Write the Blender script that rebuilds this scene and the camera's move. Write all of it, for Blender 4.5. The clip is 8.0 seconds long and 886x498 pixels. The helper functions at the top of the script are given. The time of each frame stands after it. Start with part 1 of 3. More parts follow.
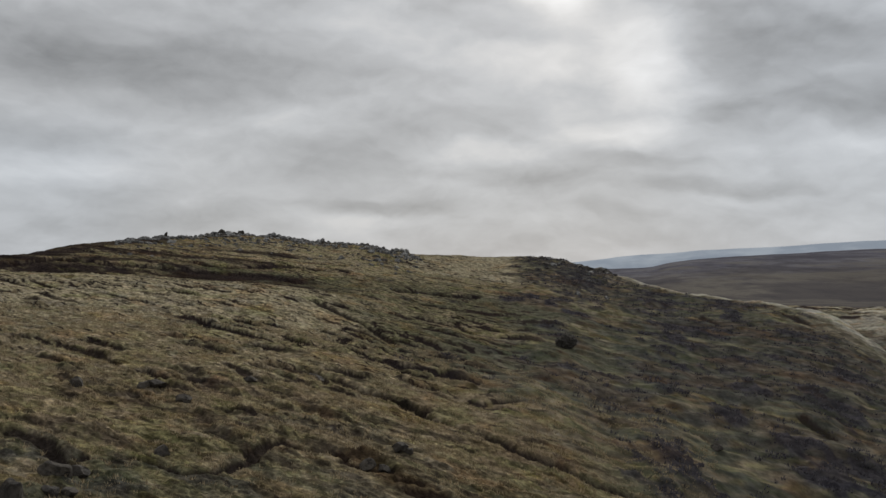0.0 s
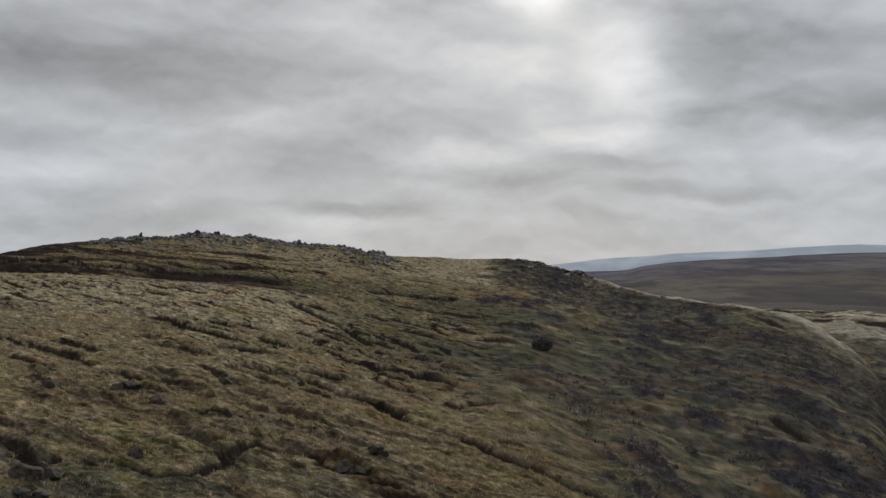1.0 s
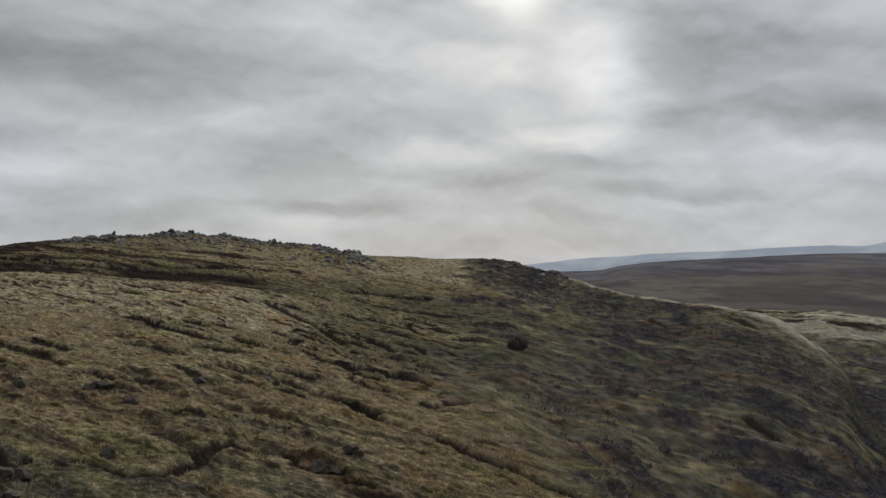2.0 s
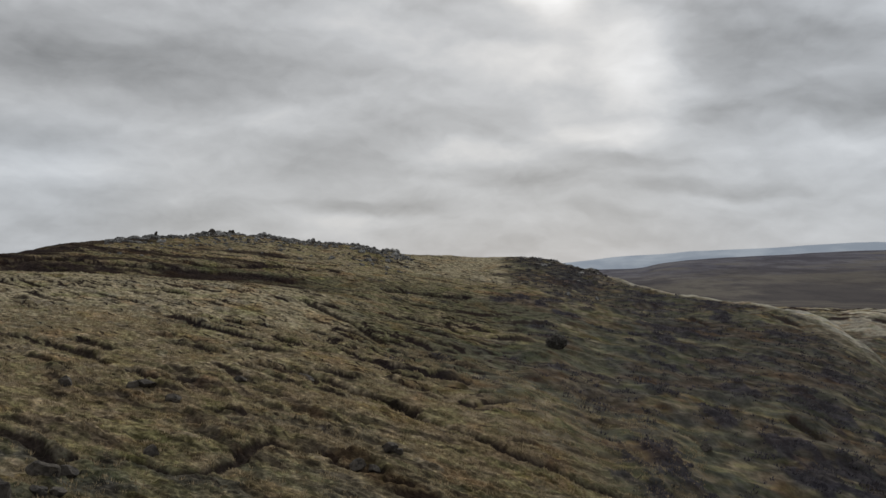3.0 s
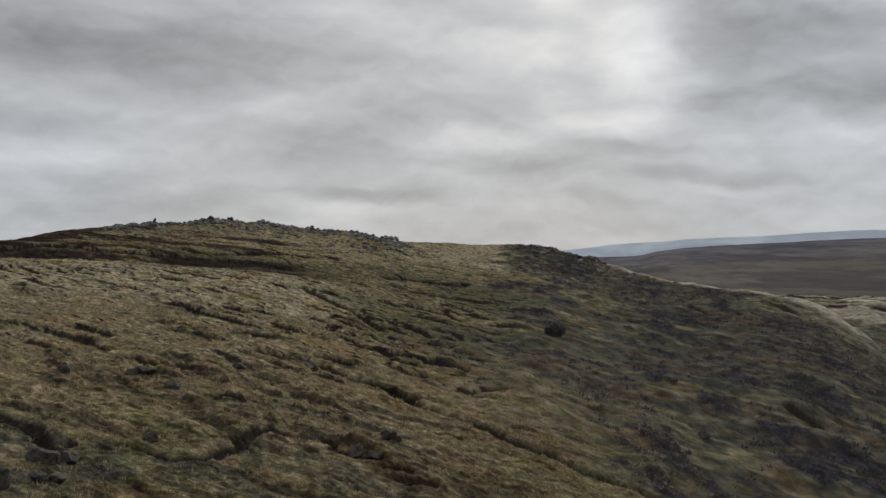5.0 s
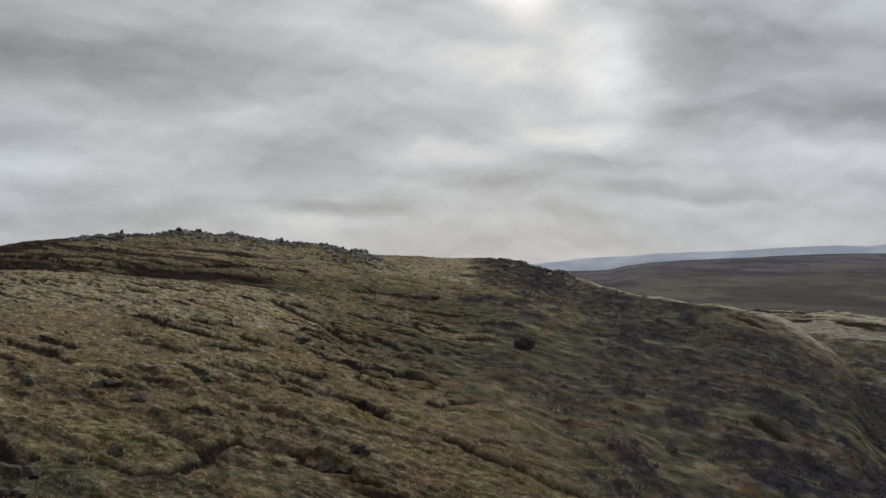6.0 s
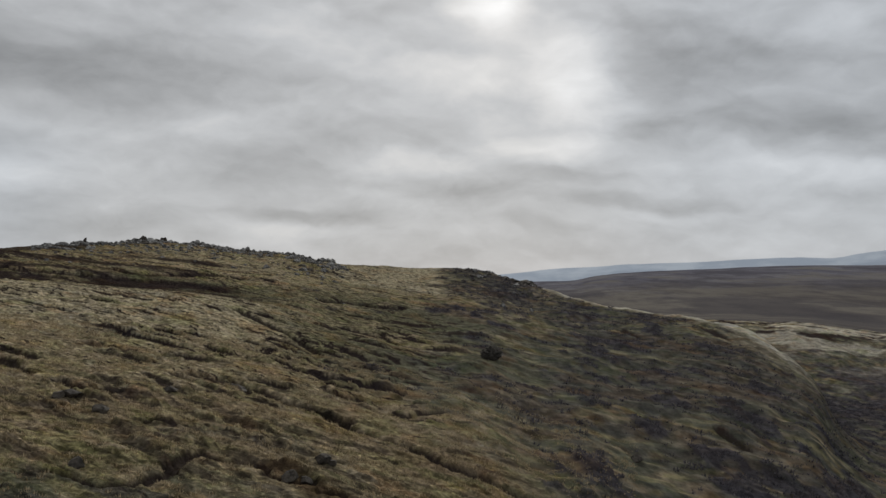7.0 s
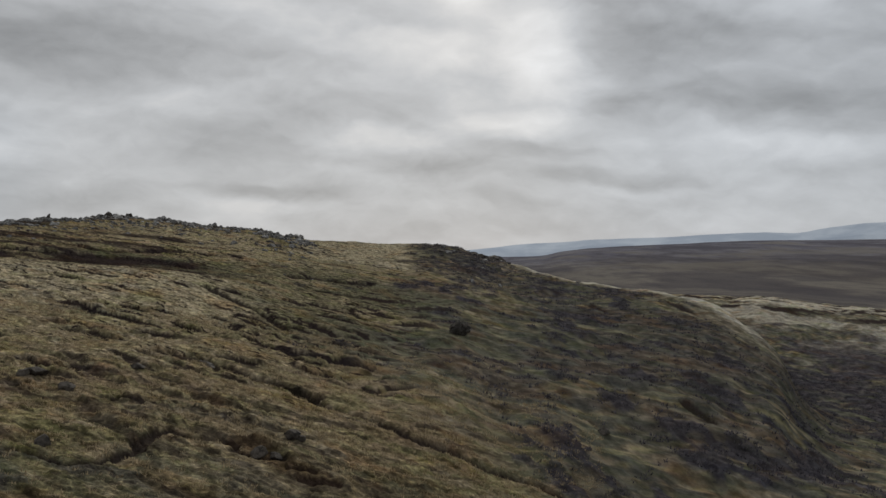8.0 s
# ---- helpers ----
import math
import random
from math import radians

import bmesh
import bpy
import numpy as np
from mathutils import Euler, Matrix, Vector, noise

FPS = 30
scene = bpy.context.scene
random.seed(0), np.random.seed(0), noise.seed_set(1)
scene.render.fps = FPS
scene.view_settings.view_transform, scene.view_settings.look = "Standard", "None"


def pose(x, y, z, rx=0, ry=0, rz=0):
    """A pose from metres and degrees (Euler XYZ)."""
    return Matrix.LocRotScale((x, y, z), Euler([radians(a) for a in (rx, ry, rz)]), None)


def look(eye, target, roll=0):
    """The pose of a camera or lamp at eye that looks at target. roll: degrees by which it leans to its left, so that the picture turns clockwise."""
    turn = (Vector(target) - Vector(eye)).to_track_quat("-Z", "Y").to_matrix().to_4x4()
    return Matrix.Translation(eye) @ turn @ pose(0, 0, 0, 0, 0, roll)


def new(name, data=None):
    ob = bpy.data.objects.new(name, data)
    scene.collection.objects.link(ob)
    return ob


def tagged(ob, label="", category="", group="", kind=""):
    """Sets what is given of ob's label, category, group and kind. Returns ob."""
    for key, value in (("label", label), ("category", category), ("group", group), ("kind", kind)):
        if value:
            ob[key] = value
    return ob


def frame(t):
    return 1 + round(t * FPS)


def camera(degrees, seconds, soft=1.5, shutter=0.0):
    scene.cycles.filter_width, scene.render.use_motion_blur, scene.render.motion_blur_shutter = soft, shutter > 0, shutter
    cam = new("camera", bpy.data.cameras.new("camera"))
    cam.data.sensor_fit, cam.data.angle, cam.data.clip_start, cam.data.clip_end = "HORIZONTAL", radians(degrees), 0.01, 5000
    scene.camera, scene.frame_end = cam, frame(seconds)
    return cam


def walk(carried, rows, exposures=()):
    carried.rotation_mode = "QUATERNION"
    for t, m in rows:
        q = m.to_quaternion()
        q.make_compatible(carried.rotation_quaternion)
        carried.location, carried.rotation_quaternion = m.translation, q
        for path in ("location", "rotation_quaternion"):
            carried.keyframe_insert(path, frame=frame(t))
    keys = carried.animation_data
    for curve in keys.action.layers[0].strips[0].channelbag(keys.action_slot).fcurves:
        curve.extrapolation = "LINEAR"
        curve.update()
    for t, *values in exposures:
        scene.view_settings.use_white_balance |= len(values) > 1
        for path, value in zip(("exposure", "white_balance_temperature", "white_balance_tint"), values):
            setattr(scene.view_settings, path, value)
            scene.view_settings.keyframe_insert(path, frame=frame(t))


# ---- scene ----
# ---------------- camera: held in the hand, turning on the spot ----------------
cam = camera(50.0, 8.0)
EYE, TILT = 1.6, 0.99
ROWS = [  # seconds, yaw, pitch, roll
    (0.0, 0.0, 0.0, 0.0), (0.5, -0.455, 0.078, -0.122), (1.0, -1.394, 0.124, -0.29), (1.5, -2.584, 0.139, -0.443),
    (1.7, -3.047, 0.131, -0.49), (2.8, -1.098, 0.037, -0.249), (3.0, -0.561, 0.015, -0.187), (3.5, 0.178, -0.074, -0.115),
    (4.0, 0.323, -0.279, -0.098), (4.5, 0.034, -0.61, -0.122), (4.7, -0.213, -0.76, -0.162), (5.8, -2.028, -0.25, -0.54),
    (6.0, -2.441, 0.063, -0.588), (6.5, -3.413, 0.75, -0.773), (7.0, -4.397, 0.695, -0.859), (7.5, -5.352, 0.195, -0.874),
    (8.0, -6.303, -0.751, -0.75)]
walk(cam, [(t, pose(0, 0, EYE, TILT) @ pose(0, 0, 0, 0, 0, yaw) @ pose(0, 0, 0, pitch) @ pose(0, 0, 0, 0, roll) @ pose(0, 0, 0, 90))
           for t, yaw, pitch, roll in ROWS])


# ---------------- sky and sun ----------------
SUN_AZ, SUN_EL = 7.0, 24.0


class Nodes:
    """A short way to write node trees."""

    def __init__(self, tree):
        self.tree = tree
        tree.nodes.clear()

    def add(self, kind, inputs=()):
        return self.fill(self.tree.nodes.new(kind), inputs)

    def fill(self, n, inputs):
        for k, v in dict(inputs).items():
            if isinstance(v, bpy.types.NodeSocket):
                self.tree.links.new(v, n.inputs[k])
            else:
                n.inputs[k].default_value = v
        return n

    def math(self, op, a, b=0.0, c=0.0, clamp=False):
        n = self.tree.nodes.new("ShaderNodeMath")
        n.operation, n.use_clamp = op, clamp
        return self.fill(n, {0: a, 1: b, 2: c}).outputs[0]

    def vec(self, op, a, b=(0, 0, 0), c=(0, 0, 0)):
        n = self.tree.nodes.new("ShaderNodeVectorMath")
        n.operation = op
        self.fill(n, {0: a, 1: b, 2: c})
        return n.outputs["Value"] if op in ("LENGTH", "DOT_PRODUCT") else n.outputs["Vector"]

    def noise(self, v, scale, detail=4.0, rough=0.55, out=0, distortion=0.0):
        return self.add("ShaderNodeTexNoise", {"Vector": v, "Scale": scale, "Detail": detail, "Roughness": rough, "Distortion": distortion}).outputs[out]

    def ramp(self, x, lo, hi, to_lo=0.0, to_hi=1.0):
        n = self.tree.nodes.new("ShaderNodeMapRange")
        n.interpolation_type = "SMOOTHSTEP"
        return self.fill(n, {0: x, 1: lo, 2: hi, 3: to_lo, 4: to_hi}).outputs[0]

    def mix(self, f, a, b, blend="MIX"):
        n = self.tree.nodes.new("ShaderNodeMix")
        n.data_type, n.blend_type = "RGBA", blend
        return self.fill(n, {0: f, 6: a, 7: b}).outputs[2]

    def attribute(self, name):
        n = self.tree.nodes.new("ShaderNodeAttribute")
        n.attribute_name = name
        return n.outputs["Fac"]


def rgb(r, g, b):
    return (r, g, b, 1.0)


# cloud masses: azimuth, elevation, half widths (degrees), brightness against the base
CLOUDS = [
    (-15.4, 11.5, 10.5, 2.4, -0.16), (-23.5, 12.2, 4.5, 2.4, -0.11), (-12.7, 8.4, 7.0, 1.0, 0.05), (-22.0, 5.4, 4.5, 1.1, 0.09),
    (-23.9, 7.4, 4.0, 0.8, -0.06), (-6.0, 6.7, 3.2, 1.1, -0.09), (-3.8, 3.6, 4.8, 0.5, -0.11), (-3.8, 2.7, 4.2, 0.4, 0.07),
    (-17.0, 2.4, 7.0, 1.0, -0.06), (-3.8, 13.0, 6.0, 3.0, 0.06), (6.6, 16.4, 2.2, 1.9, 0.34), (8.5, 13.0, 5.5, 4.8, 0.13),
    (4.6, 12.1, 4.2, 1.0, 0.12), (8.9, 11.0, 2.2, 1.4, -0.09), (3.7, 8.9, 2.6, 0.8, -0.06), (12.0, 12.8, 2.6, 2.4, 0.13),
    (13.2, 10.3, 3.0, 2.2, 0.15), (10.9, 7.8, 3.6, 0.9, 0.16), (3.4, 6.9, 4.6, 0.75, 0.14), (12.6, 5.9, 2.6, 0.7, -0.09),
    (4.6, 5.2, 5.0, 0.6, -0.07), (20.9, 12.9, 6.0, 3.4, -0.12), (23.6, 9.2, 4.6, 1.2, -0.10), (16.5, 8.8, 2.8, 1.0, -0.08),
    (13.5, 15.2, 3.0, 1.2, -0.07), (27.0, 8.4, 6.0, 1.1, -0.08), (24.5, 6.2, 7.0, 0.8, 0.10), (27.0, 14.0, 2.2, 1.0, 0.06),
    (19.8, 7.0, 5.0, 0.7, 0.07), (17.8, 4.5, 6.0, 0.5, -0.10), (17.0, 3.6, 5.0, 0.4, 0.05), (31.0, 11.0, 6.0, 4.0, -0.06)]


def sky():
    w = bpy.data.worlds.new("overcast_sky")
    scene.world = w
    w.use_nodes = True
    n = Nodes(w.node_tree)
    d = n.vec("NORMALIZE", n.add("ShaderNodeTexCoord").outputs["Generated"])
    xyz = n.add("ShaderNodeSeparateXYZ", {0: d}).outputs
    up = n.math("MAXIMUM", xyz[2], 0.0)
    # the cloud deck, seen in perspective
    k = n.math("DIVIDE", 1.8, n.math("ADD", up, 0.40))
    deck = n.add("ShaderNodeCombineXYZ", {0: n.math("MULTIPLY", xyz[0], k), 1: n.math("MULTIPLY", xyz[1], k), 2: 0.0}).outputs[0]
    az = n.math("MULTIPLY", n.math("ARCTAN2", xyz[0], xyz[1]), 57.2958)
    el = n.math("MULTIPLY", n.math("ARCSINE", xyz[2]), 57.2958)
    at = n.add("ShaderNodeCombineXYZ", {0: az, 1: el, 2: 0.0}).outputs[0]
    bend = n.vec("SUBTRACT", n.noise(deck, 1.5, 5, 0.5, 1), (0.5, 0.5, 0.5))
    at = n.vec("MULTIPLY_ADD", bend, (5.0, 2.0, 0.0), at)
    curl = n.vec("SUBTRACT", n.noise(n.vec("MULTIPLY", at, (0.24, 0.46, 0.0)), 1.0, 5, 0.5, 1), (0.5, 0.5, 0.5))
    at = n.vec("MULTIPLY_ADD", curl, (2.2, 1.3, 0.0), at)
    total = n.math("MULTIPLY_ADD", n.noise(deck, 0.9, 6, 0.55), 0.12, 0.435)
    total = n.math("ADD", total, n.math("MULTIPLY_ADD", n.noise(deck, 2.6, 5, 0.52), 0.13, -0.065))
    puffs = n.vec("MULTIPLY", at, (0.14, 0.28, 0.0))
    total = n.math("ADD", total, n.math("MULTIPLY_ADD", n.noise(puffs, 1.0, 6, 0.52), 0.26, -0.13))
    # lit upper edges of the heaps of cloud
    heap = n.noise(n.vec("MULTIPLY", at, (0.20, 0.40, 0.0)), 1.0, 5, 0.5)
    above = n.noise(n.vec("MULTIPLY_ADD", at, (0.20, 0.40, 0.0), (0.0, 0.22, 0.0)), 1.0, 5, 0.5)
    total = n.math("ADD", total, n.math("MULTIPLY", n.math("SUBTRACT", heap, above), 0.30))
    for a, e, wa, we, amp in CLOUDS:
        p = n.vec("MULTIPLY_ADD", at, (1 / wa, 1 / we, 0.0), (-a / wa, -e / we, 0.0))
        total = n.math("ADD", total, n.ramp(n.vec("LENGTH", p), 0.25, 1.5, amp, 0.0))
    bright = n.math("MAXIMUM", total, 0.12)
    warm = n.ramp(bright, 0.35, 0.75)
    cool = n.math("MAXIMUM", n.ramp(az, 8.0, 20.0), n.math("MULTIPLY", n.ramp(az, -14.0, -22.0), n.ramp(el, 10.0, 6.0)))
    warm = n.math("MULTIPLY", n.math("MAXIMUM", warm, 0.5), n.math("MULTIPLY_ADD", cool, -0.8, 1.0))
    tint = n.mix(warm, rgb(0.925, 0.978, 1.045), rgb(1.0, 1.0, 1.0))
    cloud = n.mix(1.0, tint, n.add("ShaderNodeCombineXYZ", {0: bright, 1: bright, 2: bright}).outputs[0], "MULTIPLY")
    air = n.add("ShaderNodeTexSky")
    air.sky_type, air.sun_disc, air.sun_elevation, air.sun_rotation = "NISHITA", False, radians(SUN_EL), radians(SUN_AZ)
    clear = n.mix(1.0, air.outputs[0], rgb(0.07, 0.07, 0.07), "MULTIPLY")
    both = n.mix(0.97, clear, cloud)
    bg = n.add("ShaderNodeBackground", {"Color": both, "Strength": 1.0})
    out = n.add("ShaderNodeOutputWorld")
    n.tree.links.new(bg.outputs[0], out.inputs[0])


sky()
lamp = bpy.data.lights.new("veiled_sun", "SUN")
lamp.energy, lamp.angle, lamp.color = 2.0, radians(6), (1.0, 0.95, 0.86)
sun = new("veiled_sun", lamp)
sun.matrix_world = look((math.sin(radians(SUN_AZ)) * 300, math.cos(radians(SUN_AZ)) * 300, math.tan(radians(SUN_EL)) * 300), (0, 0, 0))

# ---- land ----
PERM = np.random.RandomState(7).permutation(4096)


def lattice(ix, iy, seed):
    return PERM[(PERM[(ix + seed * 131) & 4095] + iy) & 4095] / 4095.0


def bumps(x, y, seed):
    """Smooth noise, -1 to 1."""
    ix, iy = np.floor(x).astype(np.int64), np.floor(y).astype(np.int64)
    fx, fy = x - ix, y - iy
    fx, fy = fx * fx * fx * (fx * (6 * fx - 15) + 10), fy * fy * fy * (fy * (6 * fy - 15) + 10)
    a, b = lattice(ix, iy, seed), lattice(ix + 1, iy, seed)
    c, d = lattice(ix, iy + 1, seed), lattice(ix + 1, iy + 1, seed)
    return 2 * ((a + (b - a) * fx) * (1 - fy) + (c + (d - c) * fx) * fy) - 1


def layered(x, y, seed, octaves=4, rough=0.5):
    total, amp, norm = 0.0, 1.0, 0.0
    for i in range(octaves):
        total = total + amp * bumps(x * 2 ** i + 17.3 * i, y * 2 ** i - 9.1 * i, seed + i)
        norm += amp
        amp *= rough
    return total / norm


def smooth(t):
    t = np.clip(t, 0, 1)
    return t * t * (3 - 2 * t)


def band(v, lo, hi, soft):
    """1 between lo and hi, 0 outside."""
    return smooth((v - lo) / soft + 0.5) * smooth((hi - v) / soft + 0.5)


def smax(a, b, k):
    d = a - b
    return b + 0.5 * (d + np.sqrt(d * d + k * k))


def curve(v, knots, column):
    """A smooth curve through knots, level beyond both ends."""
    xs, ys = np.array([k[0] for k in knots]), np.array([k[column] for k in knots])
    m = np.gradient(ys, xs)
    v = np.clip(v, xs[0], xs[-1])
    i = np.clip(np.searchsorted(xs, v) - 1, 0, len(xs) - 2)
    h = xs[i + 1] - xs[i]
    t = (v - xs[i]) / h
    return ((2 * t ** 3 - 3 * t ** 2 + 1) * ys[i] + (t ** 3 - 2 * t ** 2 + t) * h * m[i]
            + (3 * t ** 2 - 2 * t ** 3) * ys[i + 1] + (t ** 3 - t ** 2) * h * m[i + 1])


# the brow of the hill across the clough: bearing, rise over the eye per metre, distance
BROW = [(-27.2, 0.0037, 185), (-25.0, 0.0081, 200), (-20.2, 0.0207, 235), (-16.4, 0.0264, 265), (-12.9, 0.0293, 285),
        (-10.1, 0.0285, 290), (-7.3, 0.0242, 292), (-4.9, 0.0213, 290), (-2.7, 0.0149, 288), (-1.5, 0.0131, 300),
        (0.5, 0.0119, 310), (3.3, 0.0083, 315), (5.6, 0.0065, 312), (7.7, 0.0006, 305), (9.7, -0.0088, 297),
        (11.0, -0.0152, 290), (13.3, -0.0249, 280), (16.4, -0.0325, 266), (20.1, -0.0402, 250), (22.2, -0.0512, 240),
        (24.0, -0.0705, 229), (25.3, -0.0880, 220), (26.1, -0.1060, 214), (26.8, -0.1320, 208), (28.1, -0.1580, 200), (31.0, -0.180, 188), (36.0, -0.195, 175)]
FOOT = [(-40, 42), (-28, 46), (-14, 54), (-4, 61), (4, 71), (12, 89), (20, 108), (28, 122), (36, 128)]
EVEN = [(-40, 42), (-28, 46), (-14, 53), (0, 61), (10, 65), (18, 68), (26, 71), (36, 74)]
MOOR = [(-40, -0.010), (5, -0.006), (10.3, -0.0035), (12.4, -0.0015), (13.3, 0.0022), (16.0, 0.0078), (18.2, 0.0105), (21.6, 0.0128), (25.2, 0.0157), (28.6, 0.0163), (31.3, 0.0177), (40, 0.018)]
# the crest of the second hillside: bearing, rise over the eye per metre
SECOND = [(4, -0.043), (23.4, -0.0428), (25.6, -0.0436), (28.3, -0.0505), (31.3, -0.0546), (40, -0.060)]
# bare peat runnels and hollows: depth, half width, course
RUNNELS = [
    (0.95, 1.0, [(-14.4, 95.7), (-12.6, 94.7), (-10.1, 92.8), (-7.8, 91.8), (-3.5, 90.2), (-1.3, 87.0), (3.3, 85.0), (7.1, 82.0), (11.3, 84.3), (16.0, 85.4), (19.9, 84.9)]),
    (0.5, 0.5, [(-26.6, 58.3), (-23.7, 56.9), (-21.8, 54.0), (-19.9, 52.8)]),
    (0.5, 0.4, [(-20.9, 55.1), (-18.7, 57.7)]),
    (0.5, 0.5, [(-17.8, 57.5), (-15.9, 56.5), (-14.5, 56.8), (-13.4, 58.5), (-12.4, 61.1), (-12.3, 63.8), (-11.3, 66.8), (-9.9, 65.5), (-7.1, 65.9)]),
    (0.5, 0.5, [(-6.6, 64.7), (-5.1, 64.4), (-3.7, 65.6)]),
    (0.5, 0.45, [(-16.3, 73.3), (-14.9, 73.2), (-13.7, 73.3), (-10.8, 74.3)]),
    (0.5, 0.6, [(-35.3, 95.2), (-31.3, 92.6)]),
    (0.5, 0.65, [(-36.5, 91.2), (-33.0, 88.9), (-29.4, 85.5)]),
    (0.4, 0.55, [(-26.3, 83.0), (-22.9, 79.8), (-21.1, 81.9)]),
    (0.5, 0.8, [(-20.8, 91.7), (-17.9, 87.7), (-14.9, 88.2)]),
    (0.6, 0.9, [(-19.0, 142.4), (-13.1, 135.0), (-10.5, 132.0), (-6.9, 124.5)]),
    (0.7, 1.3, [(-9.1, 181.9), (-4.9, 188.0), (-0.4, 187.1), (6.4, 190.7)]),
    (0.7, 1.5, [(-70.6, 173.7), (-60.3, 173.8), (-50.8, 176.5), (-40.9, 179.5), (-32.7, 180.9), (-27.9, 178.4)]),
    (0.7, 1.6, [(-49.7, 188.3), (-44.9, 186.5), (-38.2, 192.4), (-32.8, 201.1), (-26.6, 199.4)]),
    (0.6, 1.3, [(-77.1, 165.3), (-73.3, 170.3), (-68.1, 175.1)]),
    (0.6, 1.0, [(78.9, 219.3), (79.4, 208.4)]),
    (0.5, 0.9, [(57.6, 212.5), (59.4, 201.3)]),
    (0.5, 0.8, [(50.5, 134.0), (52.7, 129.6)]),
    (0.5, 0.7, [(-3.5, 90.2), (-2.1, 89.3)]),
    (0.5, 0.8, [(1.5, 156.0), (4.0, 148.8)]),
    (0.5, 0.5, [(-2.8, 63.7), (-1.7, 63.9)]),
    (0.5, 0.5, [(-1.8, 62.0), (-0.1, 62.7)])]


def to_line(x, y, line):
    """Distance in plan to a line of points."""
    best = np.full(np.shape(x), 1e3)
    xs, ys = [p[0] for p in line], [p[1] for p in line]
    near = np.nonzero((x > min(xs) - 4) & (x < max(xs) + 4) & (y > min(ys) - 4) & (y < max(ys) + 4))
    px, py, d = x[near], y[near], np.full(len(near[0]), 1e3)
    for (x0, y0), (x1, y1) in zip(line, line[1:]):
        dx, dy = x1 - x0, y1 - y0
        t = np.clip(((px - x0) * dx + (py - y0) * dy) / (dx * dx + dy * dy), 0, 1)
        d = np.minimum(d, np.hypot(px - x0 - t * dx, py - y0 - t * dy))
    best[near] = d
    return best


# how the sheep trods and runnels lie across the slope
ALONG = (0.80, -0.60)


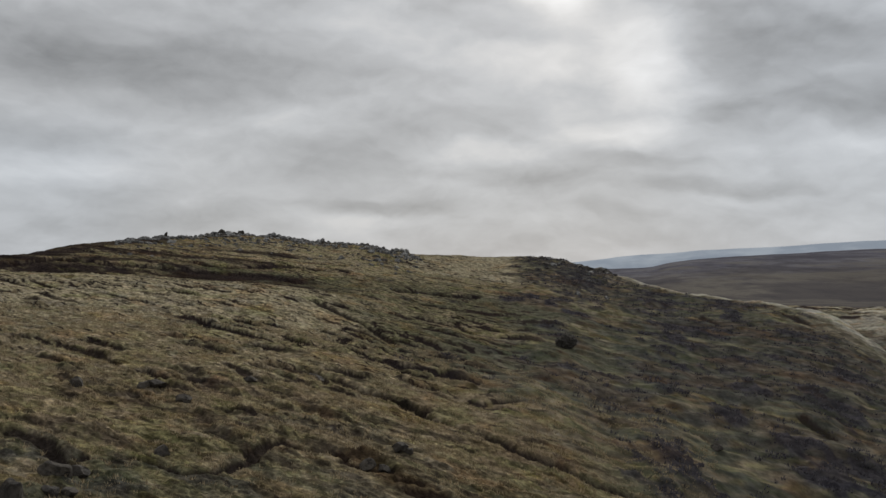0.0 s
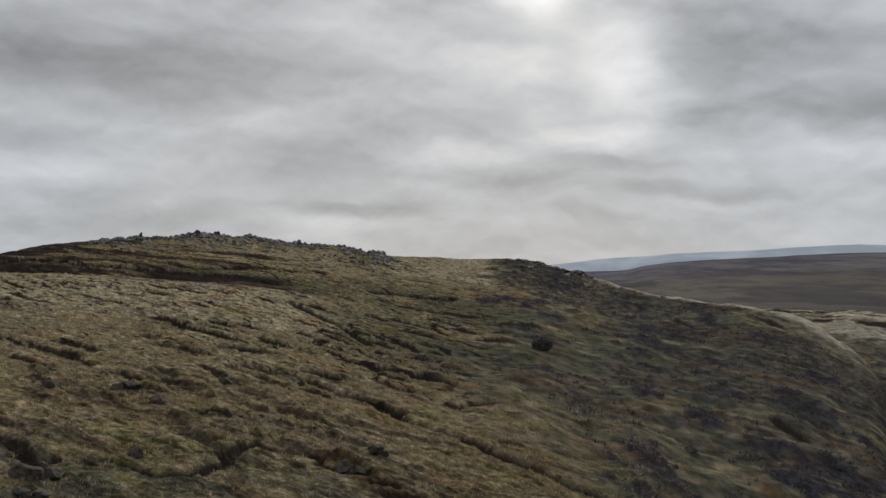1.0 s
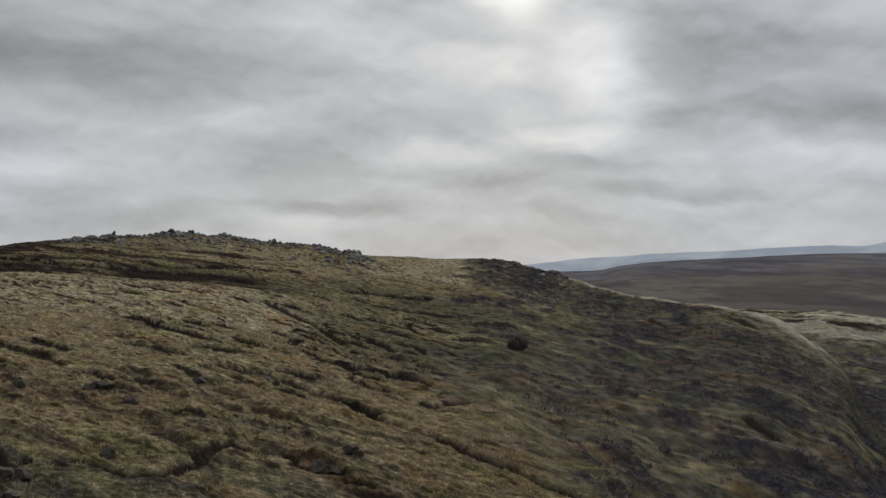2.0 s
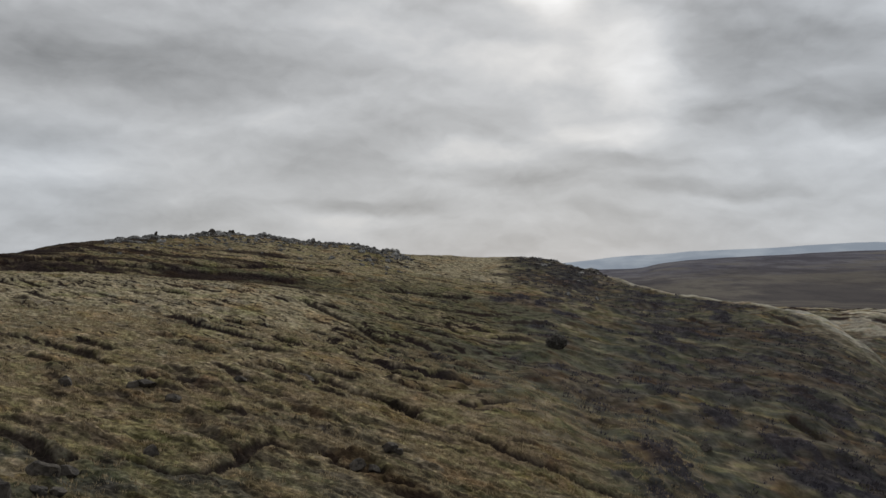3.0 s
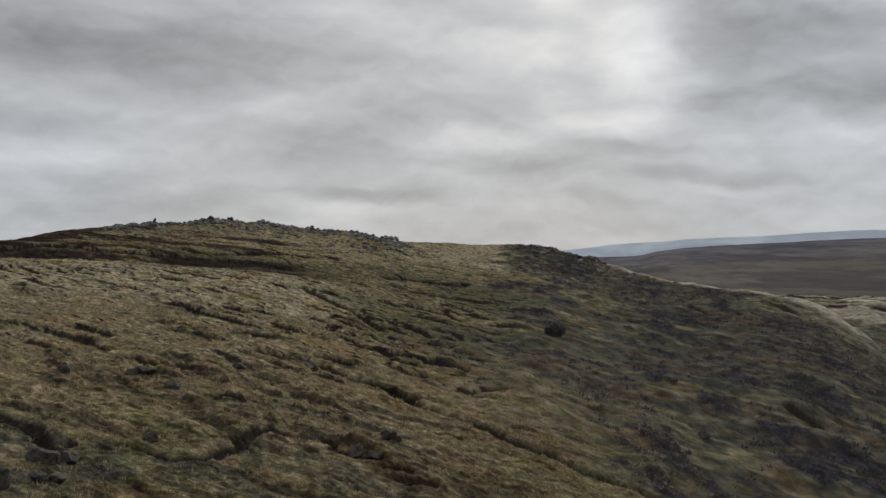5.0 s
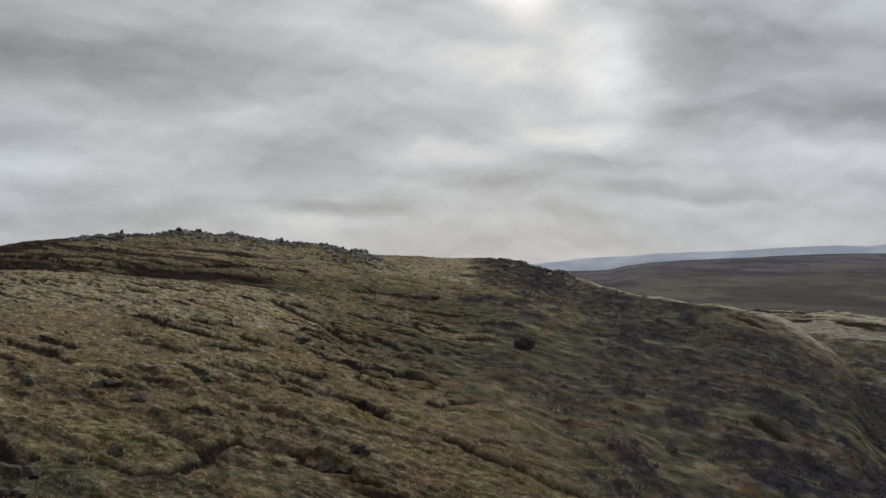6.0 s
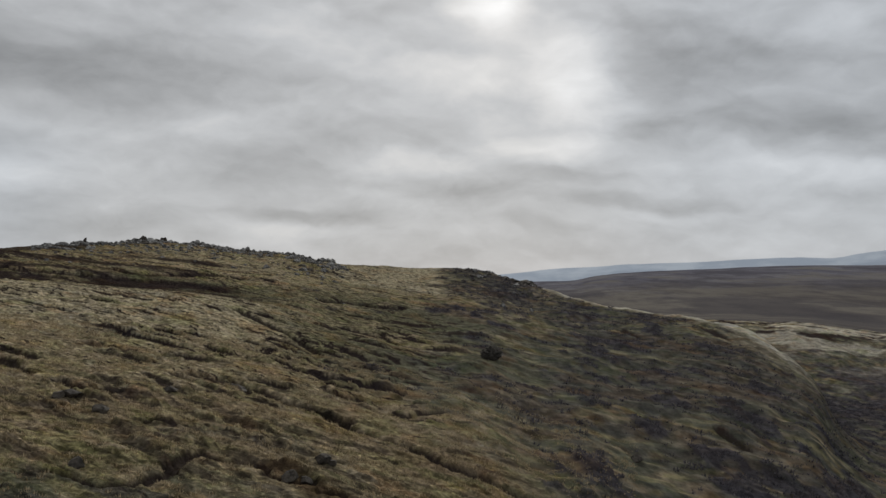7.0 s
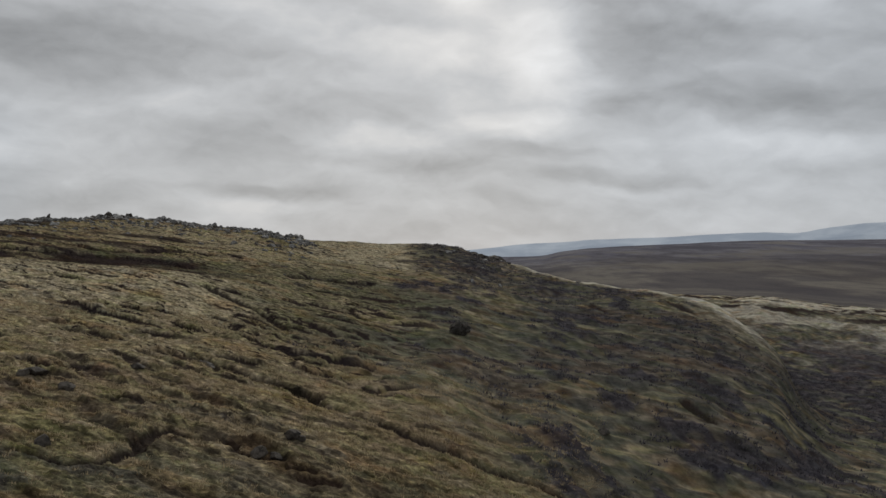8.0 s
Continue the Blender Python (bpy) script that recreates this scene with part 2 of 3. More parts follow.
def land(x, y):
    """Height, plant cover and painted light of the ground at x, y (arrays): z, peat, heather, green, rust, pale, far,
    steep, bleached and the trods' lie (two).
    """
    r = np.hypot(x, y) + 1e-6
    a = np.degrees(np.arctan2(x, y))
    near = -EYE - 0.285 * np.sqrt(np.maximum(r - 4, 0) ** 2 + 4) + 0.57
    # the hill: from its foot up to its brow, then falling away behind
    e1, rc, rn = curve(a, BROW, 1), curve(a, BROW, 2), curve(a, FOOT, 1)
    w = (1 / r - 1 / rc) / (1 / rn - 1 / rc)
    # the trods keep to the lie of the slope: they are laid out as on an even hillside
    even = 1 / np.maximum(1 / rc + np.maximum(w, 0) * (1 / curve(a, EVEN, 1) - 1 / rc), 1e-4)
    even = np.where(w > 0, even, r) / r
    s = even * (x * ALONG[0] + y * ALONG[1])
    q = even * (-x * ALONG[1] + y * ALONG[0])
    front = (e1 + (-0.252 - e1) * w) * r
    fall = 0.10 + 0.22 * smooth((a - 4) / 14) * smooth((29 - a) / 4)
    soft = 1.2 + 2.2 * smooth((a - 9) / 5)
    back = e1 * rc - fall * (r - rc)
    hill = -smax(-front, -back, soft) + 0.5 * soft
    side = smooth((-3.0 - a) / 5)
    hill = hill + side * (0.8 * np.exp(-((r - 150) / 13) ** 2) - 1.3 * np.exp(-((r - 176) / 10) ** 2))
    e2 = curve(a, SECOND, 1) + 0.0012 * layered(a / 1.3, 0 * a, 121, 3)
    wall2 = (e2 + (-0.185 - e2) * (1 / r - 1 / 420) / (1 / 235 - 1 / 420)) * r
    wall2 = -smax(-wall2, -e2 * 420 + 0.03 * (r - 420), 2.0)
    wall2 = np.where(a > 4, wall2, -200)
    rise = curve(a, MOOR, 1)
    moor = (-0.056 + (rise + 0.056) * smooth((np.log(r) - math.log(600)) / math.log(2700 / 600)) ** 0.8) * r
    moor = np.where(r < 500, -300, moor) - 0.06 * np.maximum(r - 2700, 0) + layered(x / 260, y / 260, 61, 4) * np.clip((r - 600) / 120, 0, 4)
    z = smax(smax(near, hill, 1.5), smax(wall2, moor, 2.0), 2.0)
    onhill = smooth((r - 22) / 20) * smooth((700 - r) / 200)
    # hummocks, terracettes and runnels
    z = z + onhill * (0.9 * layered(x / 34, y / 34, 3, 2) + 0.26 * layered(s / 13, q / 5.0, 11, 3))
    steep = smooth((a + 1.5 + 4 * layered(x / 40, y / 40, 15, 2)) / 9) * smooth((r - 70) / 40)
    z = z + onhill * steep * (0.8 * layered(x / 12, y / 10, 17, 3) + 0.5 * layered(x / 4.5, y / 4.0, 19, 2))
    warp = layered(x / 8, y / 8, 21, 2) * 1.5
    peat, cut = 0.0 * r, 0.0 * r
    calm = smooth((a - 1) / 12)
    rough = (smooth((r - 62) / 40) * 0.35 + 0.65) * (1 + 0.2 * band(r, 105, 245, 40))
    for long, wide, level, deep, seed in ((9.0, 2.6, 0.30, 0.32, 31), (4.6, 1.5, 0.14, 0.42, 35), (1.8, 0.7, 0.16, 0.22, 39)):
        # small scarps: a turf step that faces down the slope, its riser painted dark for bare peat and overhang shade
        some = smooth(layered(x / (2.5 * long), y / (2.5 * long), seed + 3, 2) * 2.0 + 0.86) * (1 - 0.72 * calm) * rough
        up = smooth((layered((s + warp) / long, (q + 0.6 * warp) / wide, seed, 3, 0.5) - level) / 0.22)
        behind = smooth((layered((s + warp) / long, (q + 0.6 * warp + 0.5 * wide) / wide, seed, 3, 0.5) - level) / 0.22)
        cut = cut + deep * some * (up - 0.5) * smooth((30 + 75 * wide - r) / 60 + 0.35)
        peat = np.maximum(peat, some * smooth((behind - up - 0.25) / 0.3))
    for depth, width, line in RUNNELS:
        d = to_line(x, y, line)
        d = d + width * (0.75 * layered(x / 1.3, y / 1.3, 47, 3, 0.6) + (0.35 if len(line) > 3 else 0.1) * np.maximum(layered(x / 4.2, y / 4.2, 48, 2), 0))
        cut = cut - depth * smooth((1.5 * width - d) / width)
        peat = np.maximum(peat, smooth((1.28 * width - d) / (0.35 * width)))
    tuss = layered(s / 1.5, q / 0.9, 51, 3, 0.6)
    fluff = layered(s / 0.8, q / 0.5, 57, 2, 0.6) * smooth((125 - r) / 50)
    z = z + onhill * (cut + 0.10 * fluff + (0.17 - 0.11 * calm) * tuss)
    # cover, with some light and shade put into its colours
    n1, n2, n3 = layered(x / 18, y / 18, 71, 4), layered(x / 30, y / 30, 81, 4), layered(s / 8, q / 4, 91, 3)
    n4 = layered(s / 3.2, q / 1.6, 95, 3)
    mid = band(r, 20, 420, 10)
    strip = layered(x / 20, y / 6.0 + 0.6 * n1, 103, 4, 0.6)
    hag = side * (band(r, 164, 184 + 8 * n1, 4) * smooth(0.95 + 1.2 * n3)
                  + 0.95 * band(r, 182, 232, 5) * smooth(0.12 + 3.0 * strip + 0.8 * n3)) * smooth((-4.5 - a + 4 * n1) / 5)
    left_top = smooth((-14.5 - a) / 2.5) * smooth((r - 0.9 * rc) / 8 + 0.5 + n1)
    ledge2 = smooth((a - 17) / 4) * band(r, 396 + 18 * n1, 520, 9) * smooth(0.15 + 4.0 * layered(x / 16, y / 5, 97, 3, 0.6))
    peat = np.clip(mid * peat * 0.92 + hag + ledge2 + 0.8 * left_top, 0, 1)
    # heather, spread thicker to the right in place of the cloud shadow there
    dark = smooth((a - 4.0) / 9 + 0.8 * n1) * smooth((r - 66) / 50 + 0.9 * n2) * band(r, 30, 330, 20) * smooth((r - 66) / 24 + (a - 2) / 10)
    nose = 0.8 * band(a + 2.2 * n1 + 2.0 * n3, 4.9, 10.6, 5.0) * smooth((r - 205 + 20 * n1) / 40)
    second = smooth((a - 22) / 4) * smooth((r - 185) / 40) * smooth((530 - r) / 30) * (1 - 0.75 * smooth((r - 360 + 30 * n1) / 30))
    heather = np.clip(0.95 * dark * smooth(0.78 + 1.6 * n1 + 1.0 * n3 + 0.5 * n4) + 0.9 * nose * smooth(0.9 + 1.2 * n4) + 0.95 * second * smooth(0.85 + 1.3 * n3 + 1.2 * n1), 0, 1)
    lumps = layered(x / 6.5, y / 7.5, 101, 4, 0.6)
    clump = smooth((lumps - 0.06) / 0.26)
    thick = np.clip(smooth((a - 2) / 11 + 0.9 * n1) * smooth((r - 70) / 40 + n2) * smooth((r - 66) / 24 + (a - 2) / 10) + 0.2, 0, 1) * band(r, 40, 330, 20)
    clump = clump * smooth(1.5 * thick - 0.3 + 1.2 * n3)
    heather = np.maximum((0.62 - 0.2 * steep) * heather, (0.95 - 0.1 * steep) * clump)
    heather = np.maximum(heather, 0.85 * second * smooth(0.8 + 1.3 * n3 + 1.4 * n1))
    heather = np.maximum(heather, 0.95 * nose * smooth(1.0 + 1.2 * n4))
    green = np.maximum(smooth(0.06 + 2.2 * n2 + 0.016 * a + 0.6 * n4), smooth((a - 2) / 12 + 0.5 * n1) * smooth(0.8 + n4)) * mid
    hollow = band(a + 3 * n1, -40, -10.5, 5) * band(r + 6 * n3, 30, 61, 8)
    green = np.maximum(green, 0.9 * hollow * smooth(0.7 + n4))
    heather = np.maximum(heather, 0.5 * hollow * smooth(0.1 + 2.0 * n4))
    rust = smooth(-0.2 + 2.0 * n3 + 1.6 * n1) * mid * 0.55
    rust = np.maximum(rust, 0.5 * steep * smooth(-0.55 + 2.6 * layered(x / 10, y / 9, 131, 3)))
    # sunlit rim of the spur, its brightness put into the grass colour
    lit_lip = (1 - 0.25 * smooth((a - 19) / 5)) * ((0.28 + 0.35 * smooth((a - 20) / 3)) * smooth((r - rc + 20 + 1.2 * np.clip(a - 17, 0, 8) + 12 * n1 + 6 * n3) / 16) + 0.6 * smooth((r - rc + 14) / 9)) * smooth((a - 9.3) / 1.5) * smooth((27.3 - a) / 3.5) * smooth((rc + 22 - r) / 12)
    # pale grass, with the sun patch on the left bench painted in
    pale = lit_lip + 1.3 * band(a + 1.6 * n1 + n3, -2.6, 4.2, 2.2) * smooth((r - 222) / 20) + (0.42 + 0.45 * n3) * smooth((5 - a) / 15) * band(r, 84 + 14 * n1, 162, 26) + 0.5 * side * band(r, 120, 160, 12) + 0.45 * band(a, -13, -5, 3) * band(r, 205, 268, 20) + (0.32 + 0.4 * n1) * smooth((6 - a) / 8) * smooth((a + 9) / 6) * band(r, 150, 240, 24) \
        + 0.7 * smooth((a - 17) / 5) * band(r, 350, 520, 40) * smooth(0.6 + 2.5 * n1)
    pale = pale + 0.4 * band(a + 2 * n1, -10, 2, 4) * band(r, 50, 82, 14) * smooth(0.6 + n3)
    pale = pale + 0.35 * steep * smooth(-0.6 + 3.0 * layered(x / 7, y / 4 + x / 14, 135, 3)) * (1 - clump)
    # far: 0 to 1 for the moor, 1 to 2 for haze growing with distance
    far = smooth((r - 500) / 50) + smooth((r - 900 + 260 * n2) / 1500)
    pale = np.clip(pale, 0, 1)
    heather, green, rust, peat = heather * (1 - 0.9 * lit_lip) * (1 - 0.65 * pale), green * (1 - 0.85 * pale), rust * (1 - 0.7 * pale), peat * (1 - 0.8 * lit_lip)
    # painted rim light on the spur, and grey grass on the second hillside
    bleached = np.maximum(lit_lip, 0.8 * smooth((a - 19) / 4) * smooth((r - 300) / 30))
    z = z + (0.2 * heather + 0.2 * clump) * (0.6 + layered(x / 1.1, y / 1.1, 53, 2)) * onhill
    return z + EYE, peat, heather, green, rust, np.clip(pale, 0, 1), far, steep, bleached, s, q
# ---- end of land ----


def ground_material():
    m = bpy.data.materials.new("moor_grass")
    m.use_nodes = True
    n = Nodes(m.node_tree)
    cover = {k: n.attribute(k) for k in ("peat", "heather", "green", "rust", "pale", "far", "steep", "bleached", "trod_s", "trod_q")}
    p = n.add("ShaderNodeNewGeometry").outputs["Position"]
    turned = n.add("ShaderNodeCombineXYZ", {0: n.math("MULTIPLY", cover["trod_s"], 0.72), 1: cover["trod_q"], 2: 0.0}).outputs[0]
    fine = n.noise(p, 9.0, 3, 0.6)
    even = n.add("ShaderNodeMix", {0: cover["steep"], 2: n.noise(turned, 1.1, 5, 0.62), 3: n.math("MULTIPLY_ADD", n.noise(p, 0.5, 4, 0.55), 0.65, 0.175)})
    mid = even.outputs[0]
    tint = n.noise(turned, 0.35, 4, 0.6)
    straw = n.mix(n.ramp(mid, 0.36, 0.64), rgb(0.126, 0.097, 0.062), rgb(0.395, 0.318, 0.212))
    straw = n.mix(n.ramp(tint, 0.43, 0.57, 0, 0.85), straw, n.mix(n.ramp(mid, 0.38, 0.62), rgb(0.120, 0.106, 0.052), rgb(0.325, 0.288, 0.152)))
    pale = n.mix(n.ramp(mid, 0.36, 0.64), rgb(0.26, 0.222, 0.145), rgb(0.60, 0.53, 0.38))
    straw = n.mix(n.math("MULTIPLY", cover["pale"], 0.7), straw, pale)
    # whiter tone: the spur's painted rim light and the second hillside's grey grass
    pale = n.mix(cover["bleached"], pale, n.mix(n.ramp(mid, 0.36, 0.64), rgb(0.34, 0.32, 0.265), rgb(0.66, 0.62, 0.53)))
    straw = n.mix(n.math("MULTIPLY", cover["bleached"], n.math("MULTIPLY", cover["pale"], 1.6, clamp=True)), straw, pale)
    grass = n.mix(n.ramp(mid, 0.36, 0.66), rgb(0.062, 0.065, 0.041), rgb(0.150, 0.150, 0.098))
    # grass of the steep side, like the heather, blued for the veil of haze
    grass = n.mix(cover["steep"], grass, n.mix(n.ramp(mid, 0.36, 0.66), rgb(0.052, 0.059, 0.046), rgb(0.101, 0.111, 0.090)))
    c = n.mix(n.math("MULTIPLY", cover["green"], 0.78), straw, grass)
    c = n.mix(cover["rust"], c, n.mix(n.ramp(mid, 0.4, 0.66), rgb(0.12, 0.082, 0.052), rgb(0.27, 0.195, 0.128)))
    c = n.mix(cover["heather"], c, n.mix(n.ramp(mid, 0.38, 0.64), rgb(0.035, 0.032, 0.040), rgb(0.084, 0.078, 0.092)))
    c = n.mix(cover["peat"], c, n.mix(fine, rgb(0.012, 0.010, 0.009), rgb(0.070, 0.053, 0.049)))
    wide = n.noise(n.add("ShaderNodeMapping", {"Vector": p, "Scale": (0.8, 0.22, 1.0)}).outputs[0], 0.012, 6, 0.6)
    spots = n.noise(n.add("ShaderNodeMapping", {"Vector": p, "Scale": (1.0, 0.25, 1.0)}).outputs[0], 0.05, 5, 0.65)
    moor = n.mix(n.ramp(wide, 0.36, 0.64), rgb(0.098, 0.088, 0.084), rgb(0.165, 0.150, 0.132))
    # moor farther off: haze put into the colour, paler and bluer
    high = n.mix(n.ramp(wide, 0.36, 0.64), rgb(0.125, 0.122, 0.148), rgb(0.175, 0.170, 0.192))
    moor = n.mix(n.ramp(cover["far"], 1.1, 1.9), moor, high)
    moor = n.mix(n.ramp(spots, 0.36, 0.56, 0.45, 0.0), moor, rgb(0.066, 0.061, 0.066))
    belt = n.noise(n.add("ShaderNodeMapping", {"Vector": p, "Scale": (1.0, 0.6, 1.0)}).outputs[0], 0.0058, 6, 0.66)
    moor = n.mix(n.ramp(belt, 0.42, 0.54, 0.6, 0.0), moor, rgb(0.070, 0.065, 0.072))
    moor = n.mix(n.ramp(belt, 0.52, 0.62, 0.0, 0.55), moor, rgb(0.165, 0.150, 0.128))
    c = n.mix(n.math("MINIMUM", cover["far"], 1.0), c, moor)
    tuft = n.noise(p, 2.6, 4, 0.62)
    # drifts of russet sedge, olive moss and grey dead grass
    drift = n.noise(p, 0.16, 4, 0.6, 1)
    drift = n.add("ShaderNodeSeparateXYZ", {0: drift}).outputs
    on = n.math("SUBTRACT", 1.0, n.math("MINIMUM", cover["far"], 1.0))
    for k, lo, hi, kind in ((0, 0.53, 0.64, rgb(1.03, 0.88, 0.77)), (1, 0.54, 0.66, rgb(0.82, 0.88, 0.72)), (2, 0.53, 0.66, rgb(0.86, 0.90, 1.0))):
        c = n.mix(n.math("MULTIPLY", on, n.ramp(drift[k], lo, hi, 0.0, 0.85)), c, n.mix(1.0, c, kind, "MULTIPLY"))
    crisp = n.math("MULTIPLY_ADD", cover["steep"], -0.74, 1.0)
    shade = lambda f, c, k: n.mix(n.math("MULTIPLY", f, crisp), c, n.mix(1.0, c, k, "MULTIPLY"))
    c = shade(n.ramp(fine, 0.35, 0.65, 0.0, 0.45), c, rgb(0.45, 0.43, 0.4))
    c = shade(n.ramp(tuft, 0.38, 0.54, 0.62, 0.0), c, rgb(0.42, 0.40, 0.38))
    patch = n.add("ShaderNodeMix", {0: cover["steep"], 2: n.noise(turned, 0.42, 5, 0.62), 3: n.noise(p, 0.2, 5, 0.6)}).outputs[0]
    c = shade(n.ramp(patch, 0.36, 0.5, 0.7, 0.0), c, rgb(0.50, 0.49, 0.50))
    c = shade(n.ramp(patch, 0.54, 0.68, 0.0, 0.7), c, rgb(1.35, 1.3, 1.2))
    c = shade(n.ramp(tuft, 0.54, 0.66, 0.0, 0.8), c, rgb(1.75, 1.7, 1.5))
    bump = n.add("ShaderNodeBump", {"Height": n.math("MULTIPLY_ADD", mid, 0.6, fine), "Distance": 0.25, "Strength": 0.6})
    b = n.add("ShaderNodeBsdfPrincipled", {"Base Color": c, "Roughness": 1.0, "Specular IOR Level": 0.0, "Normal": bump.outputs[0]})
    n.tree.links.new(b.outputs[0], n.add("ShaderNodeOutputMaterial").inputs[0])
    return m


DENSE_STEP = 0.055


def build_ground():
    az = np.radians(np.concatenate([np.arange(-180, -29, 3.0), np.arange(-29, 37, DENSE_STEP), np.arange(37, 180, 3.0)]))
    r = np.concatenate([np.geomspace(0.6, 40, 24)[:-1], np.geomspace(40, 112, 520)[:-1], np.geomspace(112, 345, 320)[:-1], np.geomspace(345, 700, 90)[:-1], np.geomspace(700, 4900, 90)])
    rr, aa = np.meshgrid(r, az, indexing="ij")
    x, y = np.concatenate([[0.0], (rr * np.sin(aa)).ravel()]), np.concatenate([[0.0], (rr * np.cos(aa)).ravel()])
    z, *cover = land(x, y)
    nr, na = len(r), len(az)
    i = np.arange(na)
    j = (i + 1) % na
    k = np.arange(nr - 1)[:, None] * na + 1
    quads = np.stack([k + i, k + j, k + na + j, k + na + i], -1).reshape(-1, 4)[:, ::-1]
    tris = np.stack([np.zeros(na, int), 1 + j, 1 + i], -1)[:, ::-1]
    loops = np.concatenate([tris.ravel(), quads.ravel()]).astype(np.int32)
    starts = np.concatenate([np.arange(na) * 3, na * 3 + np.arange(len(quads)) * 4]).astype(np.int32)
    me = bpy.data.meshes.new("ground")
    me.vertices.add(len(x))
    me.vertices.foreach_set("co", np.stack([x, y, z], -1).astype(np.float32).ravel())
    me.loops.add(len(loops))
    me.loops.foreach_set("vertex_index", loops)
    me.polygons.add(len(starts))
    me.polygons.foreach_set("loop_start", starts)
    me.polygons.foreach_set("use_smooth", np.ones(len(starts), bool))
    me.update(calc_edges=True)
    for key, v in zip(("peat", "heather", "green", "rust", "pale", "far", "steep", "bleached", "trod_s", "trod_q"), cover):
        me.attributes.new(key, "FLOAT", "POINT").data.foreach_set("value", v.astype(np.float32))
    me.materials.append(ground_material())
    return tagged(new("ground", me), "tussocky straw-brown moorland falling into a clough, with dark peat seams", "moorland", kind="structure")


build_ground()


# ---------------- far hills, beyond the moor ----------------
def far_hills():
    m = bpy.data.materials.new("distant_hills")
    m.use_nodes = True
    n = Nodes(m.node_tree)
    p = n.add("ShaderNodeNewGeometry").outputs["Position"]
    # haze painted in: blue-grey base colour, and a glow for the airlight
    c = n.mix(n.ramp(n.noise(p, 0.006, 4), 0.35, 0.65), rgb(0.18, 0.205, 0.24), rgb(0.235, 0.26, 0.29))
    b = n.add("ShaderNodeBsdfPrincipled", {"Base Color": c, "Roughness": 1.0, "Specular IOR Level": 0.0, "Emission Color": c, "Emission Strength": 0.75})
    n.tree.links.new(b.outputs[0], n.add("ShaderNodeOutputMaterial").inputs[0])
    knots = [(-40, 0.000), (0, 0.000), (7, 0.0025), (9, 0.0058), (12, 0.0108), (17, 0.0168), (21, 0.0205), (25, 0.0240), (27.2, 0.0245), (27.9, 0.0275), (31.3, 0.034), (34, 0.036), (40, 0.034)]
    az = np.arange(-40, 41, 0.1)
    top = curve(az, knots, 1) + 0.0009 * layered(az / 2.2, az * 0, 5, 4)
    rows = [(4000, 0.0), (4250, 0.75), (4400, 1.0), (4700, 0.4)]
    verts, faces = [], []
    for dist, part_up in rows:
        for a, t in zip(np.radians(az), top):
            verts.append((dist * math.sin(a), dist * math.cos(a), EYE - 60 + (t * 4400 + 60) * part_up))
    w = len(az)
    for i in range(len(rows) - 1):
        for j in range(w - 1):
            faces.append((i * w + j, i * w + j + 1, (i + 1) * w + j + 1, (i + 1) * w + j))
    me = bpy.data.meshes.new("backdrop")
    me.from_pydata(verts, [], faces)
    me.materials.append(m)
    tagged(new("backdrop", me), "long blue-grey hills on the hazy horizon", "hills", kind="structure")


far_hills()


# ---------------- gritstone boulders ----------------
def simple_material(name, build):
    m = bpy.data.materials.new(name)
    m.use_nodes = True
    n = Nodes(m.node_tree)
    colour, height, rough = build(n)
    bump = n.add("ShaderNodeBump", {"Height": height, "Distance": 0.15, "Strength": 0.7})
    b = n.add("ShaderNodeBsdfPrincipled", {"Base Color": colour, "Roughness": rough, "Specular IOR Level": 0.2, "Normal": bump.outputs[0]})
    n.tree.links.new(b.outputs[0], n.add("ShaderNodeOutputMaterial").inputs[0])
    return m


def gritstone(n, lichen=rgb(0.42, 0.41, 0.385), low=rgb(0.08, 0.076, 0.073), high=rgb(0.24, 0.23, 0.215)):
    p = n.add("ShaderNodeNewGeometry").outputs["Position"]
    own = n.add("ShaderNodeObjectInfo").outputs["Random"]
    grain, blotch = n.noise(p, 7.0, 5, 0.65), n.noise(p, 1.3, 4, 0.55)
    c = n.mix(n.ramp(blotch, 0.35, 0.65), low, high)
    c = n.mix(n.ramp(n.math("MULTIPLY_ADD", own, 0.35, n.noise(p, 2.6, 3)), 0.66, 0.82), c, lichen)
    c = n.mix(n.ramp(grain, 0.3, 0.7, 0.0, 0.5), c, n.mix(1.0, c, rgb(0.35, 0.35, 0.35), "MULTIPLY"))
    return c, n.math("ADD", grain, blotch), 0.9


ROCK = simple_material("gritstone", gritstone)
# dark stone; on the tor its tone stands in for backlit shade
DARK_ROCK = simple_material("dark_gritstone", lambda n: gritstone(n, rgb(0.11, 0.095, 0.078), rgb(0.035, 0.03, 0.026), rgb(0.09, 0.078, 0.066)))
ground_at = lambda x, y: float(land(np.array([float(x)]), np.array([float(y)]))[0][0])


def boulder_mesh(seed, rock, cuts=11):
    """An angular block, about 1 m across, its weathered faces cut by joints."""
    rng = random.Random(seed)
    bm = bmesh.new()
    bmesh.ops.create_icosphere(bm, subdivisions=4, radius=0.62)
    for _ in range(cuts):
        nrm = Vector((rng.uniform(-1, 1), rng.uniform(-1, 1), rng.uniform(-0.6, 1))).normalized()
        lim = rng.uniform(0.30, 0.48)
        for v in bm.verts:
            over = v.co.dot(nrm) - lim
            if over > 0:
                v.co -= nrm * over
    for v in bm.verts:
        v.co += v.co.normalized() * 0.05 * noise.fractal(v.co * 3.0 + Vector((seed, 0, 0)), 1.0, 2.0, 3)
    me = bpy.data.meshes.new("boulder")
    bm.to_mesh(me)
    bm.free()
    me.materials.append(rock)
    return me


